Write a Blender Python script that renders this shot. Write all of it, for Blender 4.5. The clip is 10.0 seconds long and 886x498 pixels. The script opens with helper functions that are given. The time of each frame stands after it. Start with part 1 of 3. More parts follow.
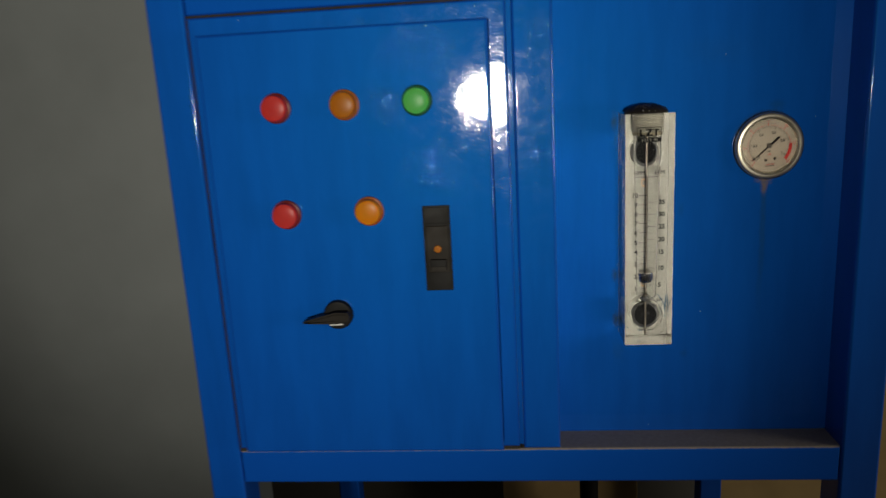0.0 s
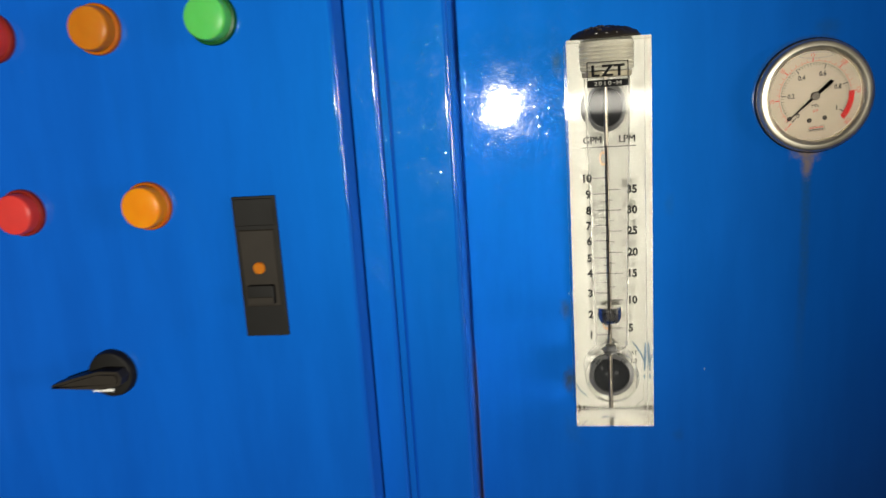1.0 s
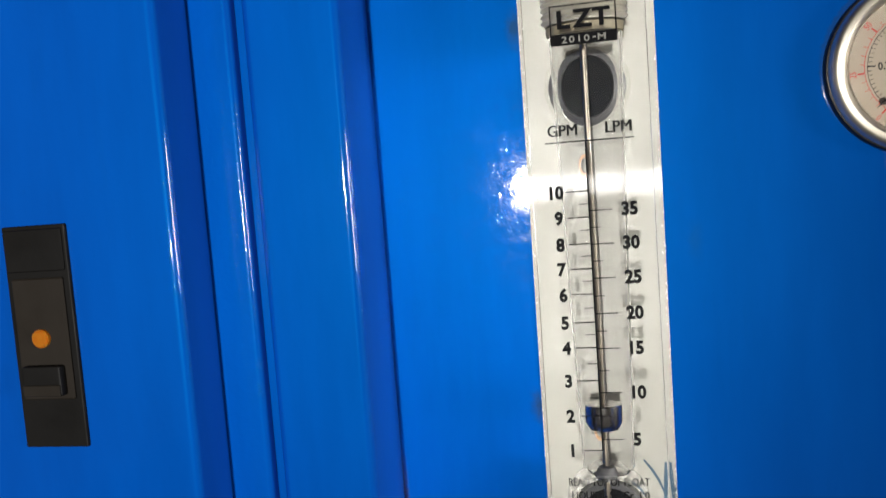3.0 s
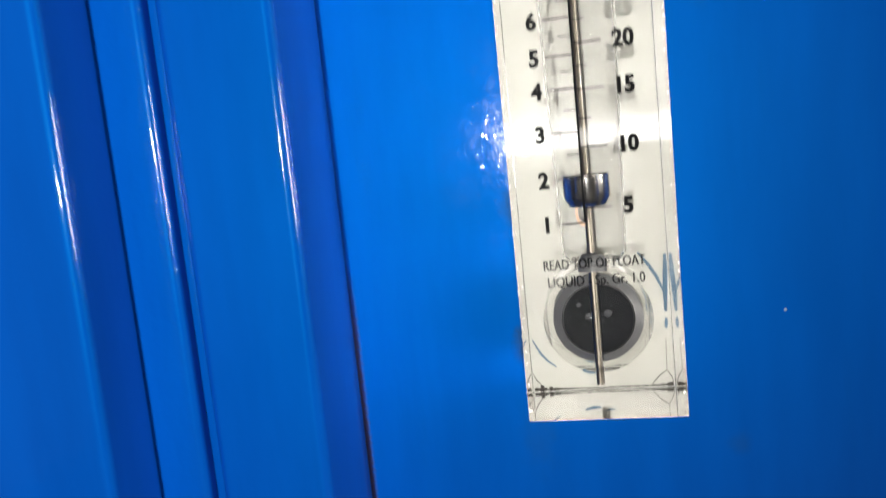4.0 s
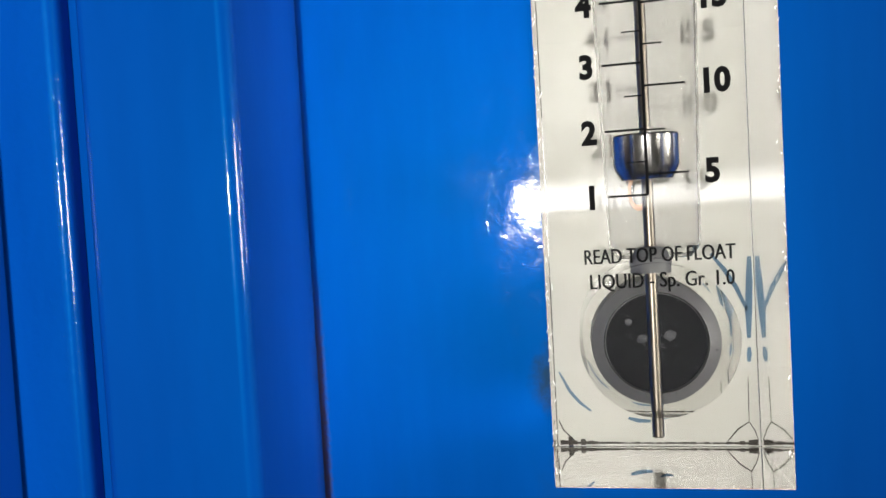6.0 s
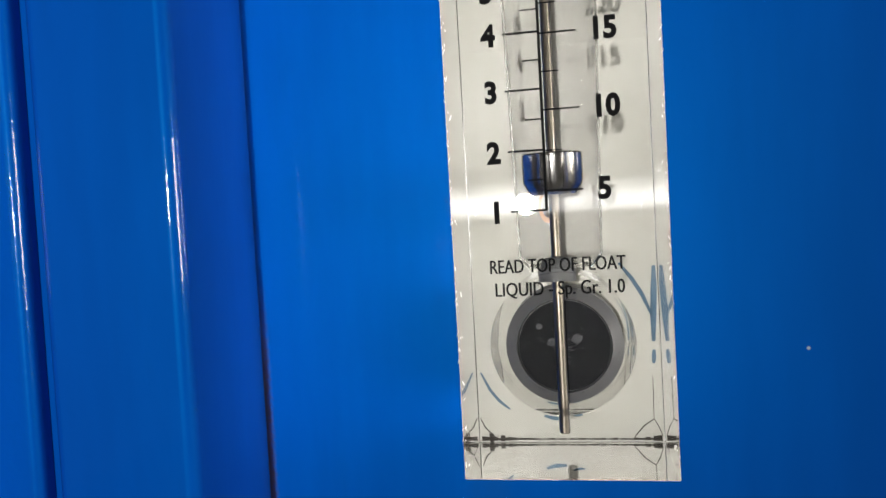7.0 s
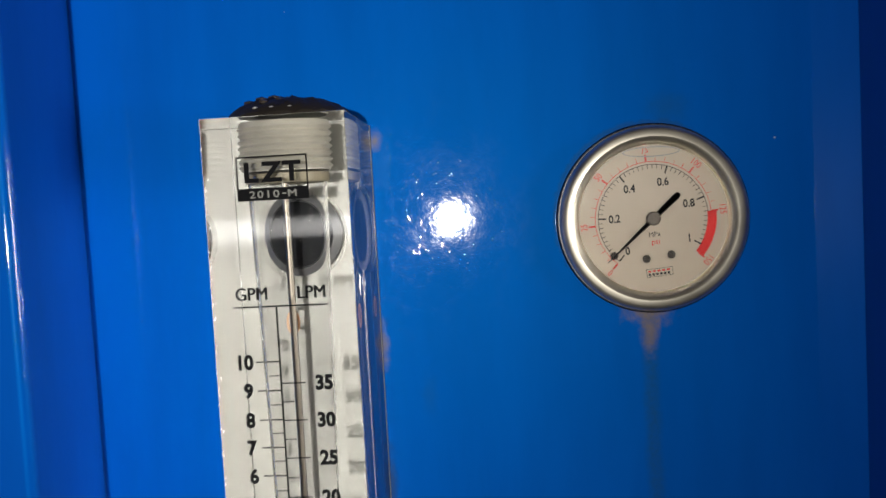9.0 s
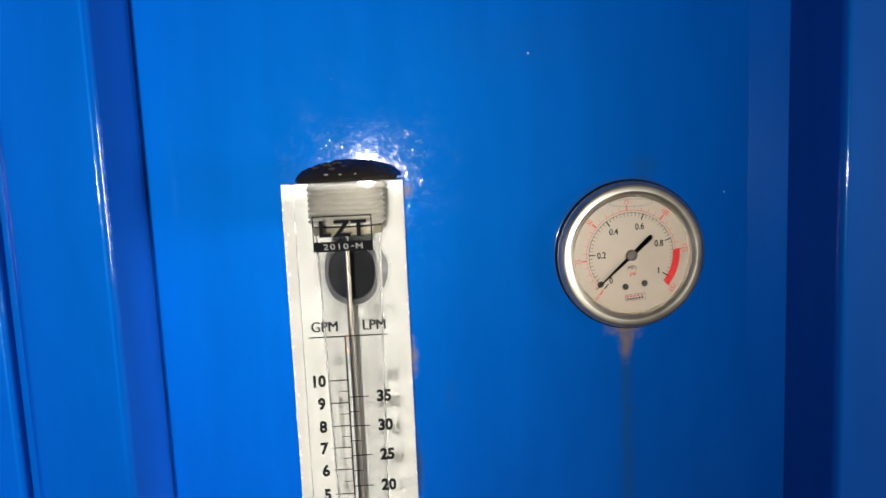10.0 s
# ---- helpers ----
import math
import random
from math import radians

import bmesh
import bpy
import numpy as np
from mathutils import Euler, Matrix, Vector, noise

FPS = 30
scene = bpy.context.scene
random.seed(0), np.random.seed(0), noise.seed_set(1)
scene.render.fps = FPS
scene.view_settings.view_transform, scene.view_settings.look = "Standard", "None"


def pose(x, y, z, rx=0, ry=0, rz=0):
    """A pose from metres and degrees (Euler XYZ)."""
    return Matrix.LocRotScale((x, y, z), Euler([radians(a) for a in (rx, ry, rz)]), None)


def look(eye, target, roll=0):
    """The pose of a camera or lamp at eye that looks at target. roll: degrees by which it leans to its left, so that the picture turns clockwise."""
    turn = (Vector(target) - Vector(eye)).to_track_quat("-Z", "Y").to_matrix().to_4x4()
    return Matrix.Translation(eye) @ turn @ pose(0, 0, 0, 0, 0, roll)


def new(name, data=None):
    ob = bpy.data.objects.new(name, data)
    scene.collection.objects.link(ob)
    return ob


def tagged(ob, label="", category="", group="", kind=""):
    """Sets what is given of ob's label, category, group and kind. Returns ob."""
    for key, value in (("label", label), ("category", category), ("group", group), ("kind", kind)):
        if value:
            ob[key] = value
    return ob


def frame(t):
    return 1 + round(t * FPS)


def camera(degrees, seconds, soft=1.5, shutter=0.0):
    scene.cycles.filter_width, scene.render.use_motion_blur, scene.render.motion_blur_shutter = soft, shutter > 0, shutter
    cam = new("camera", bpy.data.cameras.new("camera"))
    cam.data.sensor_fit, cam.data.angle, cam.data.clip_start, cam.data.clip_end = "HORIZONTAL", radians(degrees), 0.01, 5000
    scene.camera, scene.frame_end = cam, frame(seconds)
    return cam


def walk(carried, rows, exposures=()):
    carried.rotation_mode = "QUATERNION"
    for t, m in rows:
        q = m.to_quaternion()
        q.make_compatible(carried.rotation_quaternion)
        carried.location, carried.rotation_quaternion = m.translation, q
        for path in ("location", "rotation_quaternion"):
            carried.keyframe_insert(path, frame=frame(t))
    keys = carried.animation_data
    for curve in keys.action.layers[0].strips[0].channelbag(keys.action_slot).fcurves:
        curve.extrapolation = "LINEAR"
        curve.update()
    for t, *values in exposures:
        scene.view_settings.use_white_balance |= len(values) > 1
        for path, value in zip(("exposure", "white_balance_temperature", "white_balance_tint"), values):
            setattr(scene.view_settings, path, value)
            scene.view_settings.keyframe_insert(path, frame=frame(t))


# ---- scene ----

# ---- camera ----
cam = camera(63.0, 10.0, shutter=0.4)
PATH = [
    (0, (-0.1157, -0.7787, 1.4802), (-0.1438, -0.4877, 1.4131), -3.19),
    (0.5, (-0.0547, -0.6149, 1.4470), (-0.0876, -0.3254, 1.3755), -3.85),
    (1, (-0.0175, -0.4850, 1.4086), (-0.0583, -0.1937, 1.3497), -3.69),
    (1.5, (0.0063, -0.3977, 1.3900), (-0.0420, -0.1043, 1.3502), -3.34),
    (2, (0.0132, -0.3433, 1.3776), (-0.0404, -0.0494, 1.3500), -4.19),
    (2.2, (0.0160, -0.3340, 1.3743), (-0.0372, -0.0399, 1.3485), -4.27),
    (3.4, (0.0180, -0.3055, 1.3379), (-0.0380, -0.0113, 1.3197), -4.24),
    (3.5, (0.0187, -0.3010, 1.3269), (-0.0371, -0.0066, 1.3124), -4.34),
    (4, (0.0188, -0.2640, 1.2837), (-0.0352, 0.0289, 1.2477), -5.75),
    (4.5, (0.0177, -0.2329, 1.2587), (-0.0369, 0.0611, 1.2350), -4.40),
    (5, (0.0121, -0.2123, 1.2588), (-0.0435, 0.0823, 1.2478), -4.09),
    (5.2, (0.0057, -0.2091, 1.2568), (-0.0519, 0.0852, 1.2478), -3.44),
    (6.3, (0.0095, -0.1979, 1.2588), (-0.0434, 0.0971, 1.2463), -3.29),
    (6.5, (0.0176, -0.1990, 1.2585), (-0.0348, 0.0961, 1.2457), -3.31),
    (7, (0.0274, -0.2086, 1.2601), (-0.0254, 0.0865, 1.2489), -3.16),
    (7.5, (0.0270, -0.2147, 1.2628), (-0.0231, 0.0808, 1.2493), -2.77),
    (8, (0.0409, -0.2160, 1.2838), (-0.0037, 0.0805, 1.2739), -2.86),
    (8.5, (0.0732, -0.2379, 1.3756), (0.0504, 0.0612, 1.3769), -3.39),
    (9, (0.0972, -0.2757, 1.4059), (0.0722, 0.0228, 1.3901), -3.09),
    (9.5, (0.0784, -0.3026, 1.4238), (0.0705, -0.0039, 1.3972), -2.17),
    (10, (0.0530, -0.3338, 1.4475), (0.0638, -0.0363, 1.4102), -2.53),
]
EXPOSURES = [(0.0, -1.21, 7250, 6), (0.5, -0.4, 7200, 6), (1.0, -0.11, 7150, 5), (1.5, -0.32, 6650, 10), (2.0, -0.23, 6500, 10), (3.5, -0.33, 6500, 10), (4.0, -0.07, 6500, 10), (4.5, -0.03, 6500, 10), (5.2, -0.08, 6500, 10), (6.3, -0.37, 6500, 10), (6.5, -0.42, 6500, 10), (7.5, -0.64, 6500, 10), (8.0, -0.79, 6500, 10), (8.5, -0.88, 6500, 10), (9.0, -0.5, 6500, 10), (9.5, -0.16, 6500, 10), (10.0, -0.07, 6500, 10)]
walk(cam, [(t, look(eye, target, roll)) for t, eye, target, roll in PATH], EXPOSURES)

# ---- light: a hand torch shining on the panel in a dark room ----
world = bpy.data.worlds.new("world")
scene.world = world
world.use_nodes = True
world.node_tree.nodes["Background"].inputs["Color"].default_value = (0.55, 0.7, 1.0, 1)
world.node_tree.nodes["Background"].inputs["Strength"].default_value = 0.02

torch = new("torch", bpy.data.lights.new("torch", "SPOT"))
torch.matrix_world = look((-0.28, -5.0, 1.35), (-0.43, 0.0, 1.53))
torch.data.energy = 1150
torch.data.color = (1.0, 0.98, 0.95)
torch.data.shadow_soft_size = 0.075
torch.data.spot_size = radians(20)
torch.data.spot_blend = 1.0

# added fill lamp in an unseen east opening, brightens the right-hand sides
side_fill = new("side_fill", bpy.data.lights.new("side_fill", "AREA"))
side_fill.matrix_world = look((2.48, -0.9, 1.36), (0.0, -0.9, 1.36))
side_fill.data.shape, side_fill.data.size, side_fill.data.size_y = "RECTANGLE", 0.75, 0.55
side_fill.data.energy = 38
side_fill.data.color = (1.0, 0.97, 0.9)


# ---- materials ----
class Mat:
    """A small helper round a node tree with one Principled shader."""

    def __init__(self, name, color=(0.5, 0.5, 0.5), rough=0.5, metal=0.0):
        self.m = bpy.data.materials.new(name)
        self.m.use_nodes = True
        self.t = self.m.node_tree
        self.b = self.t.nodes["Principled BSDF"]
        self.set("Base Color", (*color, 1))
        self.set("Roughness", rough)
        self.set("Metallic", metal)
        self.coord = None

    def set(self, socket, value):
        self.b.inputs[socket].default_value = value
        return self

    def node(self, kind, **values):
        n = self.t.nodes.new(kind)
        for key, value in values.items():
            n.inputs[key.replace("_", " ")].default_value = value
        return n

    def link(self, a, b):
        self.t.links.new(a, b)

    def place(self):
        if self.coord is None:
            self.coord = self.t.nodes.new("ShaderNodeTexCoord").outputs["Object"]
        return self.coord

    def noise(self, scale, detail=4.0, rough=0.55, stretch=None):
        n = self.node("ShaderNodeTexNoise", Scale=scale, Detail=detail, Roughness=rough)
        src = self.place()
        if stretch:
            mp = self.node("ShaderNodeMapping")
            mp.inputs["Scale"].default_value = stretch
            self.link(src, mp.inputs["Vector"])
            src = mp.outputs["Vector"]
        self.link(src, n.inputs["Vector"])
        return n.outputs["Fac"]

    def ramp(self, fac, lo, hi, a=0.0, b=1.0):
        n = self.node("ShaderNodeMapRange")
        n.interpolation_type = "SMOOTHSTEP"
        for key, value in (("From Min", lo), ("From Max", hi), ("To Min", a), ("To Max", b)):
            n.inputs[key].default_value = value
        self.link(fac, n.inputs["Value"])
        return n.outputs["Result"]

    def math(self, op, a, b=None):
        n = self.t.nodes.new("ShaderNodeMath")
        n.operation = op
        for k, v in enumerate((a, b)):
            if v is None:
                continue
            if isinstance(v, (int, float)):
                n.inputs[k].default_value = v
            else:
                self.link(v, n.inputs[k])
        return n.outputs[0]

    def mix(self, fac, a, b):
        n = self.t.nodes.new("ShaderNodeMix")
        n.data_type = "RGBA"
        for socket, v in ((n.inputs[0], fac), (n.inputs[6], a), (n.inputs[7], b)):
            if isinstance(v, tuple):
                socket.default_value = (*v, 1) if len(v) == 3 else v
            elif isinstance(v, (int, float)):
                socket.default_value = v
            else:
                self.link(v, socket)
        return n.outputs[2]

    def color(self, out):
        self.link(out, self.b.inputs["Base Color"])
        return self

    def rough(self, out):
        self.link(out, self.b.inputs["Roughness"])
        return self

    def bump(self, height, strength=0.2, distance=0.001):
        n = self.node("ShaderNodeBump", Strength=strength, Distance=distance)
        self.link(height, n.inputs["Height"])
        self.link(n.outputs["Normal"], self.b.inputs["Normal"])
        return n

    def axis(self, k):
        n = self.t.nodes.new("ShaderNodeSeparateXYZ")
        self.link(self.place(), n.inputs[0])
        return n.outputs[k]

    def blob(self, x, z, wx, wz, warp=None):
        """A soft mask round (x, z) on an upright sheet, 1 in the middle, 0 at wx and wz from it."""
        dx = self.math("DIVIDE", self.math("SUBTRACT", self.axis(0), x), wx)
        dz = self.math("DIVIDE", self.math("SUBTRACT", self.axis(2), z), wz)
        d = self.math("SQRT", self.math("ADD", self.math("MULTIPLY", dx, dx), self.math("MULTIPLY", dz, dz)))
        if warp is not None:
            d = self.math("ADD", d, self.math("MULTIPLY", self.math("SUBTRACT", warp, 0.5), 1.6))
        return self.ramp(d, 0.0, 1.0, 1.0, 0.0)


def plain(name, color, rough=0.5, metal=0.0, vary=0.15, scale=120, bump=0.05):
    """A surface with a little grain in colour, gloss and relief."""
    m = Mat(name, color, rough, metal)
    n = m.noise(scale)
    dark = tuple(c * (1 - vary) for c in color)
    light = tuple(min(1, c * (1 + vary)) for c in color)
    m.color(m.mix(n, dark, light))
    m.rough(m.ramp(m.noise(scale * 0.3), 0.3, 0.7, max(0.02, rough * 0.8), min(1, rough * 1.2)))
    m.bump(m.noise(scale * 4), bump, 0.0005)
    return m.m


BLUE, BLUE_DARK = (0.0004, 0.082, 0.49), (0.0003, 0.067, 0.425)


def blue_paint(name, peel=0.10, wet=0.08, stains=None, chips=0.5, pits=1.0, residue=None):
    """Glossy blue enamel on sheet steel, with specks, dust streaks and an orange-peel skin."""
    m = Mat(name, BLUE, 0.3)
    base = m.mix(m.ramp(m.noise(14, 4, 0.6, stretch=(3, 3, 0.5)), 0.3, 0.7), BLUE_DARK, BLUE)
    grime = m.ramp(m.noise(38, 5, 0.7, stretch=(2, 2, 0.35)), 0.55, 0.85, 0.0, 0.14)
    base = m.mix(grime, base, (0.006, 0.055, 0.16))
    vor = m.node("ShaderNodeTexVoronoi", Scale=55.0)
    m.link(m.place(), vor.inputs["Vector"])
    pick = m.t.nodes.new("ShaderNodeSeparateColor")
    m.link(vor.outputs["Color"], pick.inputs[0])
    spot = m.math("MULTIPLY", m.ramp(vor.outputs["Distance"], 0.018, 0.036, 1, 0), m.math("GREATER_THAN", pick.outputs[0], 1.0 - 0.09 * chips))
    base = m.mix(spot, base, (0.45, 0.52, 0.6))
    if stains:
        base = stains(m, base)
    m.color(base)
    # blue-green gloss tint paints in the glow round the torch's highlight
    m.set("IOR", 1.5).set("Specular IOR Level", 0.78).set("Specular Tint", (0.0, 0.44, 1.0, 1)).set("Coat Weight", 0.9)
    skin_gloss = m.ramp(m.noise(60, 4, 0.7), 0.35, 0.75, wet, wet * 2.2)
    smear = residue(m) if residue else None
    if smear is not None:
        skin_gloss = m.math("ADD", skin_gloss, m.math("MULTIPLY", smear, m.ramp(m.noise(210, 5, 0.7), 0.45, 0.75, 0.0, 0.05)))
    m.link(skin_gloss, m.b.inputs["Coat Roughness"])
    m.set("Roughness", 0.5)
    skin = m.math("ADD", m.noise(420, 2), m.math("MULTIPLY", m.noise(70, 2), 1.5))
    cut = m.ramp(m.noise(95, 3, 0.6, stretch=(2.2, 1, 5.5)), 0.668, 0.686)
    cut2 = m.ramp(m.noise(120, 3, 0.6, stretch=(5.5, 1, 1.3)), 0.682, 0.698)
    pim = m.node("ShaderNodeTexVoronoi", Scale=330.0)
    m.link(m.place(), pim.inputs["Vector"])
    pick2 = m.t.nodes.new("ShaderNodeSeparateColor")
    m.link(pim.outputs["Color"], pick2.inputs[0])
    pimple = m.math("MULTIPLY", m.ramp(pim.outputs["Distance"], 0.0, 0.25, 1, 0), m.math("GREATER_THAN", pick2.outputs[1], 0.955))
    wear = m.math("SUBTRACT", m.math("MULTIPLY", pimple, 0.35 * pits), m.math("MULTIPLY", m.math("ADD", cut, cut2), 0.7 * pits))
    if smear is not None:
        strokes = m.ramp(m.noise(150, 4, 0.65, stretch=(3.0, 1, 1.2)), 0.63, 0.67)
        wear = m.math("ADD", wear, m.math("MULTIPLY", m.math("MULTIPLY", smear, strokes), 1.0 * pits))
    n = m.bump(m.math("ADD", skin, wear), peel, 0.0006)
    m.link(n.outputs["Normal"], m.b.inputs["Coat Normal"])
    return m.m


def panel_stains(m, base):
    """Rust at the post's foot, round the gauge and the meter, and the drip below the gauge."""
    warp = m.noise(160, 5, 0.7)
    fine = m.noise(500, 4, 0.7)
    rust, brown, slime = (0.30, 0.17, 0.05), (0.035, 0.022, 0.012), (0.022, 0.045, 0.035)
    x, z = m.axis(0), m.axis(2)
    run = m.math("MULTIPLY", m.ramp(m.math("ABSOLUTE", m.math("ADD", m.math("SUBTRACT", x, 0.1505), m.math("MULTIPLY", m.math("SUBTRACT", m.noise(30, 2), 0.5), 0.006))), 0.0005, 0.0045, 1, 0),
                 m.math("MULTIPLY", m.ramp(z, 1.18, 1.33, 0, 1), m.ramp(z, 1.36, 1.372, 1, 0)))
    base = m.mix(m.math("MULTIPLY", run, m.ramp(fine, 0.25, 0.7, 0.15, 0.5)), base, slime)
    base = m.mix(m.math("MULTIPLY", m.blob(0.1505, 1.3655, 0.012, 0.009, warp), 0.95), base, rust)
    base = m.mix(m.math("MULTIPLY", m.blob(0.1505, 1.356, 0.005, 0.012, warp), 0.75), base, rust)
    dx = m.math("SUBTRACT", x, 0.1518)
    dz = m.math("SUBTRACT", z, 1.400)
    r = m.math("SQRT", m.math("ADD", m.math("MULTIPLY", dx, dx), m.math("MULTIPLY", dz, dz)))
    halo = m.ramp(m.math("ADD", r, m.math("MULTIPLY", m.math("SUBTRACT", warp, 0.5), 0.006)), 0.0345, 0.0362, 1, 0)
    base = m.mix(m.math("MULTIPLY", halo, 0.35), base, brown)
    base = m.mix(m.math("MULTIPLY", m.blob(0.160, 1.440, 0.012, 0.008, warp), 0.25), base, slime)
    foot = m.math("MULTIPLY", m.ramp(m.math("ADD", x, m.math("MULTIPLY", m.math("SUBTRACT", fine, 0.5), 0.004)), -0.0680, -0.0655, 1, 0), m.ramp(z, 1.21, 1.25, 1, 0))
    base = m.mix(m.math("MULTIPLY", foot, 0.85), base, (0.10, 0.05, 0.015))
    seam = m.math("MULTIPLY", m.ramp(x, -0.0682, -0.0674, 1, 0), m.ramp(z, 1.24, 1.40, 1, 0.5))
    base = m.mix(m.math("MULTIPLY", seam, 0.4), base, brown)
    for bx, bz, w, h, k, c in ((0.0500, 1.434, 0.004, 0.005, 0.8, rust), (0.0490, 1.355, 0.003, 0.012, 0.7, rust), (0.049, 1.30, 0.004, 0.02, 0.6, brown), (-0.002, 1.214, 0.006, 0.012, 0.9, brown),
                               (-0.003, 1.265, 0.005, 0.010, 0.8, brown), (-0.004, 1.43, 0.006, 0.01, 0.7, brown), (0.0, 1.176, 0.01, 0.02, 0.15, slime), (0.072, 1.172, 0.006, 0.006, 0.18, slime),
                               (0.066, 1.335, 0.005, 0.012, 0.15, slime), (0.1, 1.497, 0.05, 0.02, 0.08, slime)):
        base = m.mix(m.math("MULTIPLY", m.blob(bx, bz, w, h, warp), k), base, c)
    return base


def meter_residue(m):
    """Smeared sealant on the sheet all round the flow meter, widest above it."""
    warp = m.math("MULTIPLY", m.math("SUBTRACT", m.noise(45, 5, 0.7), 0.5), 0.035)
    dx = m.math("MAXIMUM", m.math("SUBTRACT", m.math("ABSOLUTE", m.math("SUBTRACT", m.axis(0), 0.0265)), 0.022), 0.0)
    dz = m.math("MAXIMUM", m.math("SUBTRACT", m.math("ABSOLUTE", m.math("SUBTRACT", m.axis(2), 1.336)), 0.112), 0.0)
    d = m.math("SQRT", m.math("ADD", m.math("MULTIPLY", dx, dx), m.math("MULTIPLY", dz, dz)))
    return m.ramp(m.math("ADD", d, warp), 0.006, 0.030, 1, 0)


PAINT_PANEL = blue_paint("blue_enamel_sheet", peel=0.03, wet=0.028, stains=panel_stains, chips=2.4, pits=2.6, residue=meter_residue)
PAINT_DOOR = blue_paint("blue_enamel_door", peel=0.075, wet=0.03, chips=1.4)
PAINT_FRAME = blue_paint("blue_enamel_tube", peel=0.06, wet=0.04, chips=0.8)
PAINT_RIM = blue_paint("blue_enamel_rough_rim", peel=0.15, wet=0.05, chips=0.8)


def dusty_paint():
    """Blue enamel whose upward faces carry grey-brown dust."""
    m = Mat("blue_enamel_dusty", BLUE, 0.4)
    base = m.mix(m.noise(14, 3), BLUE_DARK, BLUE)
    geo = m.t.nodes.new("ShaderNodeNewGeometry")
    sep = m.t.nodes.new("ShaderNodeSeparateXYZ")
    m.link(geo.outputs["Normal"], sep.inputs[0])
    dust = m.ramp(m.math("ADD", sep.outputs[2], m.math("MULTIPLY", m.math("SUBTRACT", m.noise(90, 5, 0.7), 0.5), 0.7)), 0.35, 0.75, 0, 1)
    base = m.mix(dust, base, m.mix(m.noise(200, 4), (0.34, 0.28, 0.22), (0.52, 0.44, 0.35)))
    m.color(base)
    m.rough(m.math("ADD", m.math("MULTIPLY", dust, 0.4), 0.5))
    # same tinted gloss, painting the highlight's glow on the rails
    m.set("IOR", 1.5).set("Specular IOR Level", 0.5).set("Specular Tint", (0.0, 0.44, 1.0, 1))
    m.bump(m.noise(300), 0.15, 0.0008)
    return m.m


PAINT_DUSTY = dusty_paint()
DARK_GAP = plain("dark_gasket", (0.022, 0.018, 0.014), 0.8)
GRIME = plain("brown_grime", (0.026, 0.021, 0.016), 0.9, vary=0.6, scale=60)
BLACK_PLASTIC = plain("black_plastic", (0.008, 0.0075, 0.007), 0.5, bump=0.1)
BROWN_PLASTIC = plain("worn_black_plastic", (0.022, 0.018, 0.014), 0.5, bump=0.1)
for dark in (BLACK_PLASTIC, BROWN_PLASTIC):
    dark.node_tree.nodes["Principled BSDF"].inputs["Specular IOR Level"].default_value = 0.14
SEALANT = plain("brown_sealant", (0.045, 0.033, 0.024), 0.4, vary=0.5, scale=150, bump=0.3)
SILICONE = plain("pale_silicone", (0.34, 0.33, 0.31), 0.18, vary=0.4, scale=300, bump=0.2)
OLIVE = plain("yellowed_tape", (0.25, 0.215, 0.14), 0.5, vary=0.5, scale=180, bump=0.2)
CHIP = plain("chipped_acrylic", (0.60, 0.60, 0.58), 0.35, vary=0.3, scale=400)
BLACK_GLOSS = plain("black_rubber", (0.010, 0.010, 0.011), 0.3, bump=0.15)
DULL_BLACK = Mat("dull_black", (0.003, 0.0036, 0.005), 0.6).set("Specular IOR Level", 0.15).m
SCUFF_REFLECTION = plain("blue_scuff_reflection", (0.014, 0.055, 0.095), 0.6)
LIME = plain("grey_lime", (0.05, 0.052, 0.055), 0.7)
GREY_RUBBER = plain("grey_fitting", (0.115, 0.115, 0.115), 0.5)
STEEL = plain("stainless_steel", (0.62, 0.60, 0.57), 0.20, 1.0, vary=0.08)
BRASS_STEEL = plain("worn_rod_steel", (0.27, 0.235, 0.19), 0.34, 1.0, vary=0.2)
CHROME = plain("chrome_bezel", (0.84, 0.74, 0.61), 0.42, 1.0, vary=0.28, scale=90, bump=0.04)
DIAL = plain("cream_dial", (0.225, 0.187, 0.137), 0.6, vary=0.16, scale=22, bump=0.0)
INK = Mat("black_ink", (0.006, 0.006, 0.007), 0.7).set("Specular IOR Level", 0.1).m
RED_INK = Mat("red_ink", (0.32, 0.012, 0.010), 0.6).set("Specular IOR Level", 0.15).m
HUB = plain("dull_brown_metal", (0.055, 0.043, 0.032), 0.6)
CREAM = plain("cream_backing", (0.268, 0.260, 0.228), 0.55, vary=0.05, scale=50, bump=0.02)
WHITE_PAINT = plain("white_mark", (0.8, 0.8, 0.78), 0.4)
TAN_BOARD = plain("tan_board", (0.42, 0.28, 0.12), 0.7, vary=0.3, scale=14)
DARK_WALL = plain("dark_grey_wall", (0.19, 0.205, 0.205), 0.40, vary=0.25, scale=5, bump=0.1)
ROOM_WALL = plain("room_wall", (0.22, 0.21, 0.19), 0.8, vary=0.2, scale=4)
CONCRETE = plain("concrete_floor", (0.12, 0.115, 0.105), 0.85, vary=0.3, scale=8)


def clear(name, ior, color=(1, 1, 1), rough=0.0):
    m = Mat(name, color, rough)
    m.set("IOR", ior).set("Transmission Weight", 1.0)
    return m


